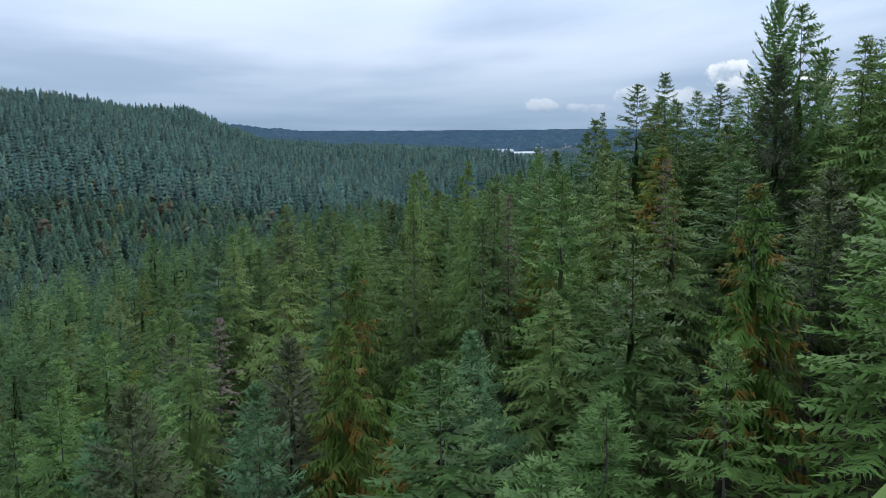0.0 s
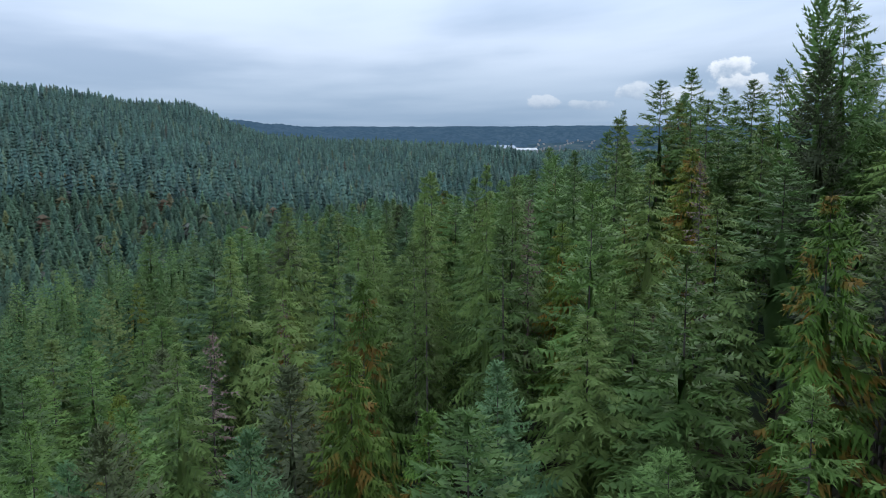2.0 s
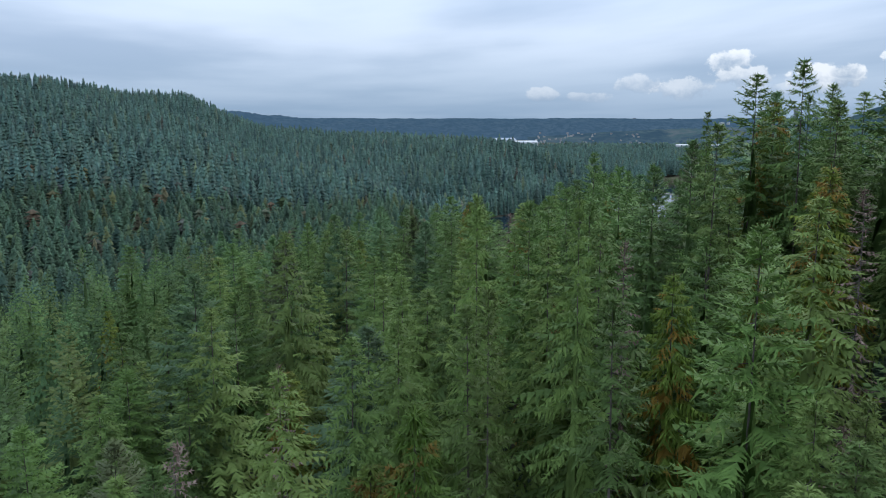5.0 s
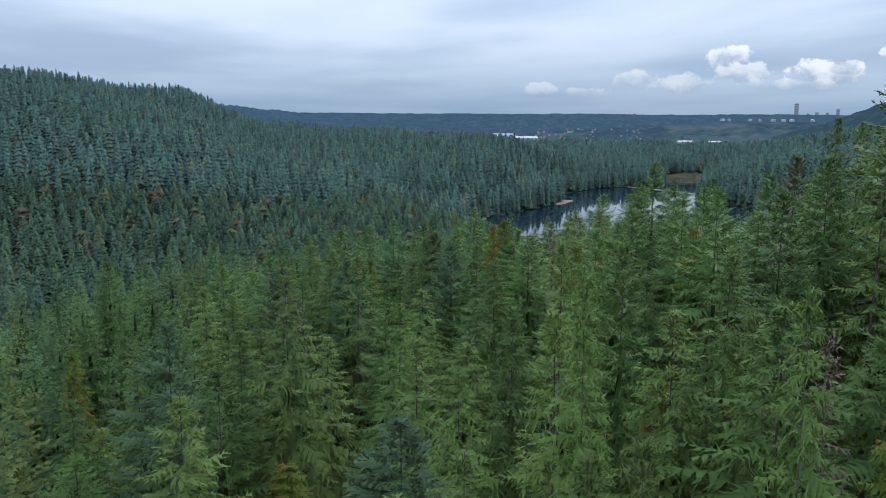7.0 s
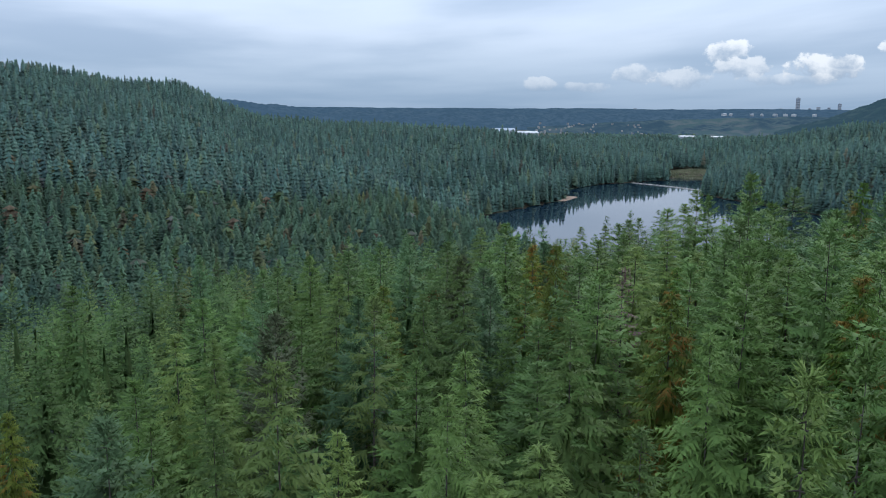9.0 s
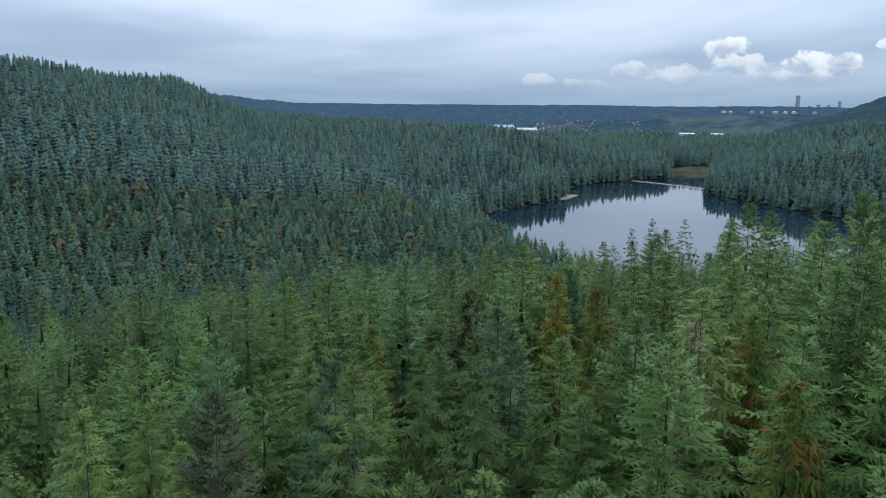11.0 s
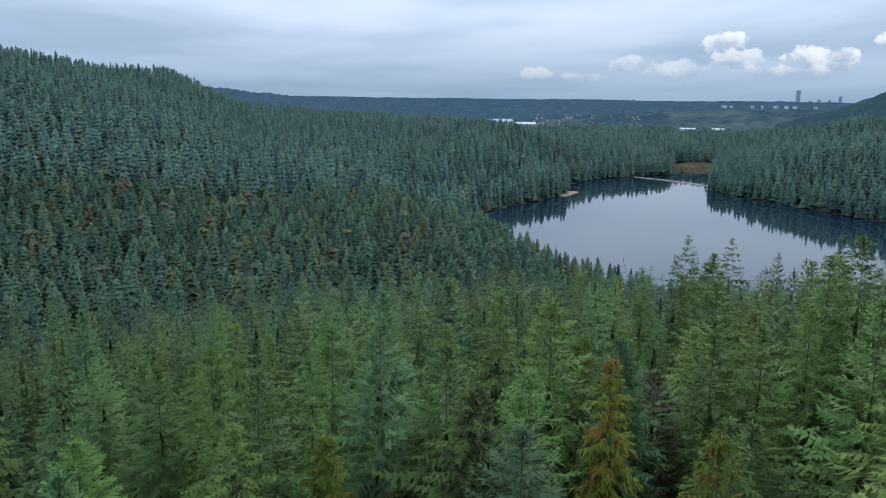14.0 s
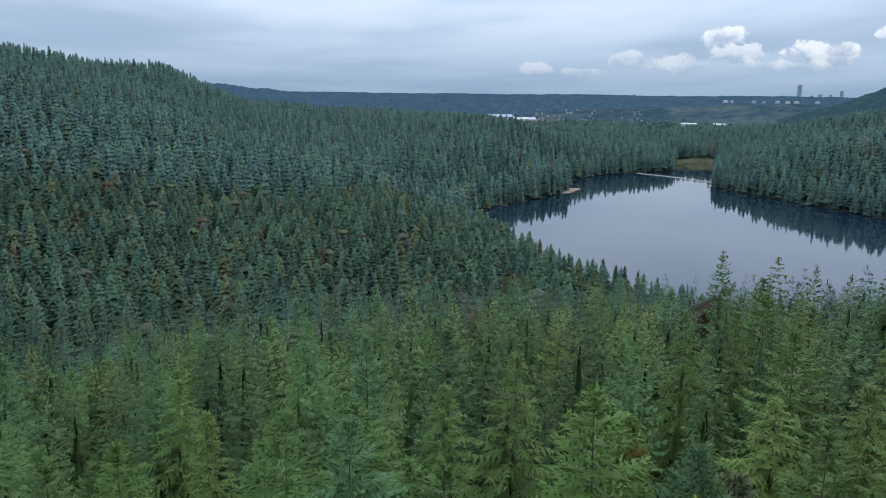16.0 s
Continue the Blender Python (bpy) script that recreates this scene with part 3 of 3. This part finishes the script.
odds = [0.38, 0.34, 0.08, 0.07, 0.05, 0.06, 0.02]


def tip_height(x, y, rng):
    """Height of a crown's tip, kept clear of the flight line."""
    top = float(ground_z(x, y)) + 24.4 + rng.normal(0, 2.9)
    if x > 8 and 60 < y < 118:
        top += 3.5
    if abs(x + 6) < 14 and y < 150:
        top = min(top, 105.0)
    return top


for i in order[:THINGS]:
    x, y = near[i]
    plant(names[rng.choice(7, p=odds)], float(x), float(y), tip_height(x, y, rng), rng.uniform(0.88, 1.22), rng)


def scatter(name, models, points, tops, girths, mat, label, kinds, rng, trunk=True):
    """Many trees of the given models in one mesh."""
    V, T, C, K, S, D, W = [], [], [], [], [], [], []
    own = rng.uniform(0, 1, len(points))
    base = 0
    foot = ground_z(points[:, 0], points[:, 1])
    pick = rng.integers(len(models), size=len(points))
    spin = rng.uniform(0, 6.2832, len(points))
    for m, (mv, mt, mc, ms, mn) in enumerate(models):
        sel = np.nonzero(pick == m)[0]
        if not len(sel):
            continue
        c, s = np.cos(spin[sel])[:, None], np.sin(spin[sel])[:, None]
        g = girths[sel][:, None]
        X = (mv[:, 0] * c - mv[:, 1] * s) * g + points[sel, 0][:, None]
        Y = (mv[:, 0] * s + mv[:, 1] * c) * g + points[sel, 1][:, None]
        Z = mv[:, 2] * (tops[sel] - foot[sel])[:, None] + foot[sel][:, None]
        V.append(np.stack([X, Y, Z], -1).reshape(-1, 3))
        T.append((mt[None] + (np.arange(len(sel)) * len(mv))[:, None, None] + base).reshape(-1, 3))
        C.append(np.tile(mc, len(sel)))
        K.append(np.repeat(kinds[sel], len(mv)))
        S.append(np.tile(ms, len(sel)))
        D.append(np.repeat(own[sel], len(mv)))
        W.append(np.stack([mn[:, 0] * c - mn[:, 1] * s, mn[:, 0] * s + mn[:, 1] * c, np.broadcast_to(mn[:, 2], X.shape)], -1).reshape(-1, 3))
        base += len(sel) * len(mv)
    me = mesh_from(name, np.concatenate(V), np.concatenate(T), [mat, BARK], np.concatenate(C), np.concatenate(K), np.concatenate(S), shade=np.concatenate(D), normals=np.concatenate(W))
    tagged(new(name, me), label, "forest", kind="stuff")


def unit_model(seed, H, R, style, branches, stations, fuzz):
    """A lighter conifer of height 1 for the woods that stand farther off."""
    v, t, c, lean = conifer(seed, H, R, 0.74, dict(STYLES[style], core=0.17, mass=(6, 8), wide=0.25, whorl=7), branches, stations, fuzz)
    t, n = crown_normals(v, t, seed, 0.72, 0.26)
    slots = np.zeros(len(t), int)
    tv, tq = trunk_mesh(H * 0.62, 0.16, lean, seed, 0)
    tn = np.array(tv) * (1, 1, 0)
    tn /= np.linalg.norm(tn, axis=1)[:, None] + 1e-6
    t = np.concatenate([t, np.array(tq) + len(v)])
    slots = np.concatenate([slots, np.ones(len(tq), int)])
    v, n = np.concatenate([v, np.array(tv)]), np.concatenate([n, tn])
    c = np.concatenate([c, np.full(len(tv), 0.5)])
    v[:, 2] /= H
    return v, t, c, slots, n


def far_model(seed, H, R, tiers, points_n, low=0.16, blunt=False):
    """A tree of height 1 for the far woods: ragged, drooping skirts of boughs one above the other."""
    r = np.random.default_rng(seed)
    V, T, C = [], [], []
    span = 1 - low
    for k in range(tiers):
        f0, f1 = k / tiers * 0.94, min(1.0, (k + 1.3 + r.uniform(-0.2, 0.2)) / tiers)
        a0 = r.uniform(0, 6.28)
        apex = len(V)
        V.append((r.normal(0, 0.12), r.normal(0, 0.12), H * (1 - f0 * span)))
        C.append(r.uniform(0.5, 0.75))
        ring = points_n * 2
        wide = math.sin(math.pi * (0.20 + 0.68 * f1)) ** 0.6 if blunt else f1 ** 0.68
        for i in range(ring):
            a = a0 + 6.2832 * i / ring + r.normal(0, 0.18)
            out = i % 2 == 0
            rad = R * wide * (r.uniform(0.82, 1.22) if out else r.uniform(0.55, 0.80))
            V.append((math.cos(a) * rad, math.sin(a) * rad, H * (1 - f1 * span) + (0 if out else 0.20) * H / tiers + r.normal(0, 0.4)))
            # notches between boughs toned darker, as painted shade
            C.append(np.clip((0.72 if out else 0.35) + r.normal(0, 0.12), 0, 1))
        for i in range(ring):
            T.append((apex, apex + 1 + i, apex + 1 + (i + 1) % ring))
    V = np.array(V)
    T, n = crown_normals(V, T, seed, 0.62, 0.20)
    V[:, 2] /= H
    return V, T, np.array(C), np.zeros(len(T), int), n


rest = near[order[THINGS:]]
styles = ["fir", "hemlock", "spruce", "fir", "hemlock", "cedar"]
for name, some, models, text in (
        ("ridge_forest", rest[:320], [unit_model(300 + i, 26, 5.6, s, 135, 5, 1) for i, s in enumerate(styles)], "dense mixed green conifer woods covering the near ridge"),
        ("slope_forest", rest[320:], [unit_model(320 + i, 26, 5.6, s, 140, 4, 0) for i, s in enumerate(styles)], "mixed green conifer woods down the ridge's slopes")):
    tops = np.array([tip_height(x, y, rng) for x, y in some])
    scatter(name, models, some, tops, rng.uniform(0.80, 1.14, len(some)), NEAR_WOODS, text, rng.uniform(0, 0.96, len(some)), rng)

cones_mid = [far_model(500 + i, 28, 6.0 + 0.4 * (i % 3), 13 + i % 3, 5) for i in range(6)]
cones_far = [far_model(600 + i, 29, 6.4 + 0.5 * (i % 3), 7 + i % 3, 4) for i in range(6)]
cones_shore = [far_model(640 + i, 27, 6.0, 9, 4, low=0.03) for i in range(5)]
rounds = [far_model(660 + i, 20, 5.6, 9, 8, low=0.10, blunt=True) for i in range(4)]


def woods(name, label, x0, x1, y0, y1, step, dmin, dmax, models, mean, mat, half=0.66, girth=1.0, past=500):
    p = wedge(jittered(x0, x1, y0, y1, step, rng), 40, half)
    d = np.hypot(p[:, 0] - VIEW[0], p[:, 1] - VIEW[1])
    p = p[(d > dmin) & (d < dmax)]
    shore = lake_distance(p[:, 0], p[:, 1])
    p = p[shore > 5]
    az = np.degrees(np.arctan2(p[:, 0] - VIEW[0], p[:, 1] - VIEW[1]))
    d = np.hypot(p[:, 0] - VIEW[0], p[:, 1] - VIEW[1])
    p = p[d < np.interp(az, AZ, REACH) + np.where(az > 3, past, 60)]
    # the reed bed at the lake's far end stays open
    p = p[np.hypot((p[:, 0] - 420) / 50, (p[:, 1] - 1500) / 72) > 1]
    foot = ground_z(p[:, 0], p[:, 1])
    patch = np.sin(p[:, 0] * 0.013 + 1) * np.sin(p[:, 1] * 0.011) * 2.5
    tall = mean + patch + rng.normal(0, 2.8, len(p))
    k = np.clip(rng.uniform(0, 0.955, len(p)) + (rng.random(len(p)) < 0.02) * 0.5, 0, 1)
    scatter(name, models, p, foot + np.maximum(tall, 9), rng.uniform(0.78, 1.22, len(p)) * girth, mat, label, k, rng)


cones_near = [unit_model(540 + i, 27, 5.8, styles[i], 66, 3, 0) for i in range(6)]
woods("lower_forest", "green conifer woods between the ridge and the lake", -420, 420, 290, 480, 8.6, 240, 400, cones_near, 28, HAZED_VALLEY_WOODS)
woods("valley_forest", "green conifer woods on the valley floor and lake shore, tinted blue for haze", -560, 520, 380, 820, 9.6, 400, 720, cones_mid, 25, HAZED_VALLEY_WOODS)
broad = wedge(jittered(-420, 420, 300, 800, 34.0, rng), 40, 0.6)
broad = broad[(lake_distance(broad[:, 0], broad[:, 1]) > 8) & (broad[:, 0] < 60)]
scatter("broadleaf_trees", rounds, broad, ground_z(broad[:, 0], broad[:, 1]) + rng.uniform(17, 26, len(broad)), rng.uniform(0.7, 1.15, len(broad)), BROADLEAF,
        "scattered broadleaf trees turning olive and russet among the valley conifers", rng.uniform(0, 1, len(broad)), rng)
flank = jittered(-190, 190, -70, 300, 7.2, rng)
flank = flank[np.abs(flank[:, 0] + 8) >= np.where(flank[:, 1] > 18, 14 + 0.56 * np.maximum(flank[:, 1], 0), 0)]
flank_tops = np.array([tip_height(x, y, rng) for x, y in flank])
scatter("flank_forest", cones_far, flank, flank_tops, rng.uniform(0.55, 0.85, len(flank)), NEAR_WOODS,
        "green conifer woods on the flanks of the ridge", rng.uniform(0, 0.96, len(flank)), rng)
woods("plain_forest", "low dark woods on the plain beyond the lake", -100, 1700, 1700, 2950, 19.5, 2150, 2900, cones_far, 22, HAZED_HILL_WOODS, 0.61, 1.7, 1400)
woods("hillside_forest", "dark green conifer woods over the far hillsides, tinted blue for haze", -1500, 1500, 560, 2300, 12.2, 720, 2150, cones_far, 29, HAZED_HILL_WOODS, 0.61)


def shore_trees():
    """The rank of trees that stands right at the water's edge."""
    b = np.roll(LAKE, -1, axis=0)
    pts = []
    for (ax, ay), (bx, by) in zip(LAKE, b):
        length = math.hypot(bx - ax, by - ay)
        for s in np.arange(0, length, 2.6):
            q = rng.uniform(1.8, 24)
            nx, ny = (by - ay) / length, -(bx - ax) / length
            for sg in (1, -1):
                pts.append((ax + (bx - ax) * s / length + nx * q * sg, ay + (by - ay) * s / length + ny * q * sg))
    p = np.array(pts)
    d = lake_distance(p[:, 0], p[:, 1])
    p = p[(d > 1.5) & (d < 26) & (np.hypot((p[:, 0] - 420) / 50, (p[:, 1] - 1500) / 72) > 1)]
    p = p[np.hypot(p[:, 0] - 160, p[:, 1] - 1142) > 15]
    tall = rng.uniform(14, 28, len(p))
    scatter("shore_forest", cones_shore, p, ground_z(p[:, 0], p[:, 1]) + tall, rng.uniform(0.5, 0.9, len(p)), HAZED_HILL_WOODS,
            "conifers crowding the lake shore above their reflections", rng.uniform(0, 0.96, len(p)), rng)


shore_trees()



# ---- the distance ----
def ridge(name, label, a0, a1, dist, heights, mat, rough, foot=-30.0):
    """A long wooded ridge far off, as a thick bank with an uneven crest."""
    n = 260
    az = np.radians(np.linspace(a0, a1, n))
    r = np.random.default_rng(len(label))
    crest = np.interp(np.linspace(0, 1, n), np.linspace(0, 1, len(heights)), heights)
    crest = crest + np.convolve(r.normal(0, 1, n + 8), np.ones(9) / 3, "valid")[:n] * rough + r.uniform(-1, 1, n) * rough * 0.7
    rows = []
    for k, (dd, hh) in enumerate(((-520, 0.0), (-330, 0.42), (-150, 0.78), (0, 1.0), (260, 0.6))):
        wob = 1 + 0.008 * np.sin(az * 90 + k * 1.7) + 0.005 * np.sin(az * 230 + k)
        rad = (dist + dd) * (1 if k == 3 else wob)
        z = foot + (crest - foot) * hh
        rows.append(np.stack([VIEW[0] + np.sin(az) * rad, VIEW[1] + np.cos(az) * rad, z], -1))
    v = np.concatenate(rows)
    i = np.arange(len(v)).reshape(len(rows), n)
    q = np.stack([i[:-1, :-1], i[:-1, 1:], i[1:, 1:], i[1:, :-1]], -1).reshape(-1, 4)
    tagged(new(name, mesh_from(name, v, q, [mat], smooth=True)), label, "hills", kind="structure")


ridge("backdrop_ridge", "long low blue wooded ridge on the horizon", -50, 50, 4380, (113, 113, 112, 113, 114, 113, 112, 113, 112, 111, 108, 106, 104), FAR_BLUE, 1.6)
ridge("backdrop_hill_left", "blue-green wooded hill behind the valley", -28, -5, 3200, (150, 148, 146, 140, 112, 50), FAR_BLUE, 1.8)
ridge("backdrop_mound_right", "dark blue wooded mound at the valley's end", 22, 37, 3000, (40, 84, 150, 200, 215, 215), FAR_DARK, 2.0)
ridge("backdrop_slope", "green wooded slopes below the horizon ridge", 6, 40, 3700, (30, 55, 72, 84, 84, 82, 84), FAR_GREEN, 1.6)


def polar(az, d, z):
    return VIEW[0] + math.sin(radians(az)) * d, VIEW[1] + math.cos(radians(az)) * d, z


def tower(az, d, z, w, h):
    x, y, z = polar(az, d, z)
    t = empty("tower_block", x, y, z)
    t.rotation_euler[2] = -radians(az)
    bm = bmesh.new()
    box(bm, 0, 0, 0, w, w * 0.8, h)
    box(bm, 0, 0, h, w * 0.5, w * 0.4, h * 0.06)
    part("body", bm, CONCRETE, t)
    floors = max(3, int(h / 8))
    for k in range(floors):
        bm = bmesh.new()
        box(bm, 0, -w * 0.4 - 0.1, h * (k + 0.35) / floors, w * 0.9, 0.3, h * 0.4 / floors)
        part("window_band", bm, GLASSY, t)
    tagged(t, "distant grey high-rise tower on the horizon", "tower", "skyline towers")


for az, w, h in ((23.3, 20, 66), (24.5, 18, 24), (25.7, 16, 40), (22.3, 18, 16), (13.2, 16, 14), (15.6, 16, 12), (25.1, 14, 22), (24.0, 14, 18)):
    tower(az, 4420, 100, w, h)


def tank(az, d, z, w, h):
    x, y, z = polar(az, d, z)
    t = empty("storage_tank", x, y, z)
    bm = bmesh.new()
    bmesh.ops.create_cone(bm, cap_ends=True, segments=24, radius1=w / 2, radius2=w / 2, depth=h, matrix=Matrix.Translation((0, 0, h / 2)))
    part("shell", bm, WHITE, t)
    bm = bmesh.new()
    bmesh.ops.create_cone(bm, cap_ends=True, segments=24, radius1=w / 2 * 1.01, radius2=w * 0.05, depth=h * 0.14, matrix=Matrix.Translation((0, 0, h * 1.07)))
    part("roof", bm, WHITE, t)
    tagged(t, "white cylindrical storage tank on a far slope", "tank", "tank farm")


for az, w in ((18.9, 22), (19.3, 14), (20.6, 16), (21.2, 12), (22.0, 20), (22.6, 18), (23.1, 20), (24.3, 16)):
    tank(az, 3560, 86, w, 9)


def shed(az, d, z, w, depth, h, roof, text):
    x, y, z = polar(az, d, z)
    t = empty("warehouse", x, y, z)
    t.rotation_euler[2] = -radians(az) + 0.3
    bm = bmesh.new()
    box(bm, 0, 0, 0, w, depth, h)
    part("wall", bm, CONCRETE, t)
    bm = bmesh.new()
    for sg in (-1, 1):
        vs = [bm.verts.new(p) for p in ((-w / 2 - 1, sg * depth / 2 * 1.03, h), (w / 2 + 1, sg * depth / 2 * 1.03, h), (w / 2 + 1, 0, h * 1.5), (-w / 2 - 1, 0, h * 1.5))]
        bm.faces.new(vs if sg < 0 else vs[::-1])
    part("roof", bm, roof, t)
    tagged(t, text, "warehouse", "sheds of the valley")


shed(4.3, 2950, 20, 85, 60, 16, BLUE_ROOF, "long warehouse with a blue-grey roof in the valley")
shed(5.9, 2900, 18, 80, 40, 12, WHITE, "long warehouse with a bright white roof in the valley")
shed(5.2, 3050, 14, 60, 40, 10, BLUE_ROOF, "low grey-roofed warehouse beside the white one")
shed(16.6, 2620, 26, 46, 24, 6, WHITE, "low pale-roofed hall among far trees")
shed(18.5, 2620, 26, 34, 22, 6, WHITE, "low pale-roofed hall among far trees")


def town():
    bm = bmesh.new()
    r = random.Random(4)
    for i in range(45):
        az, d = r.uniform(6.5, 14), r.uniform(3050, 3350)
        x, y, _ = polar(az, d, 0)
        w = r.uniform(5, 9)
        box(bm, x, y, 6 + (d - 2950) * 0.12, w, w * 0.7, r.uniform(4, 7), r.uniform(0, 3))
    ob = part("far_houses", bm, TOWN, None)
    tagged(ob, "scattered small pale houses on far slopes", "houses", kind="stuff")


town()


# ---- the lake's edge ----
def spit():
    """The bare sandy point on the shore."""
    bm = bmesh.new()
    for i in range(9):
        a = i / 8
        x, y = 140 + 20 * a, 1108 + 40 * a
        bmesh.ops.create_icosphere(bm, subdivisions=2, radius=1, matrix=Matrix.Translation((x + 3, y - 2, 0.0)) @ Matrix.Diagonal((8, 8, 0.7 + 0.15 * (i % 3), 1)))
    ob = part("sandy_point", bm, SAND, None)
    tagged(ob, "bare reddish sandy point on the wooded shore", "shore", kind="structure")


def reeds():
    r = np.random.default_rng(12)
    n = 2600
    a, q = r.uniform(0, 6.283, n), np.sqrt(r.uniform(0, 1, n))
    x, y = 420 + 50 * np.cos(a) * q, 1502 + 72 * np.sin(a) * q
    z = np.maximum(ground_z(x, y), 0)
    h, s = r.uniform(1.2, 3.0, n), r.uniform(0, 6.283, n)
    w = 1.5
    v = np.stack([np.stack([x - w * np.cos(s), y - w * np.sin(s), z - 0.2], -1), np.stack([x + w * np.cos(s), y + w * np.sin(s), z - 0.2], -1),
                  np.stack([x + r.normal(0, 0.5, n), y + r.normal(0, 0.5, n), z + h], -1)], 1).reshape(-1, 3)
    tagged(new("reed_bed", mesh_from("reed_bed", v, np.arange(3 * n).reshape(n, 3), [REEDS])), "yellow-green reed bed at the lake's far end", "reeds", kind="stuff")


def walkway():
    """A floating walkway across the far arm of the lake, span by span."""
    (x0, y0), (x1, y1) = (292, 1358), (366, 1235)
    n = 14
    t = empty("floating_walkway", x0, y0, 0)
    turn = math.atan2(y1 - y0, x1 - x0)
    length = math.hypot(x1 - x0, y1 - y0) / n
    for i in range(n):
        bm = bmesh.new()
        f = (i + 0.5) / n
        bend = 5 * math.sin(f * math.pi)
        cx, cy = (x1 - x0) * f - bend * math.sin(turn), (y1 - y0) * f + bend * math.cos(turn)
        box(bm, cx, cy, -0.3, length * 0.97, 2.6, 0.9, turn)
        box(bm, cx - 1.2 * math.sin(turn), cy + 1.2 * math.cos(turn), 1.3, length * 0.97, 0.12, 0.12, turn)
        part("deck_span", bm, PLANK, t)
    tagged(t, "narrow grey floating walkway lying across the lake", "walkway")


spit()
reeds()
walkway()
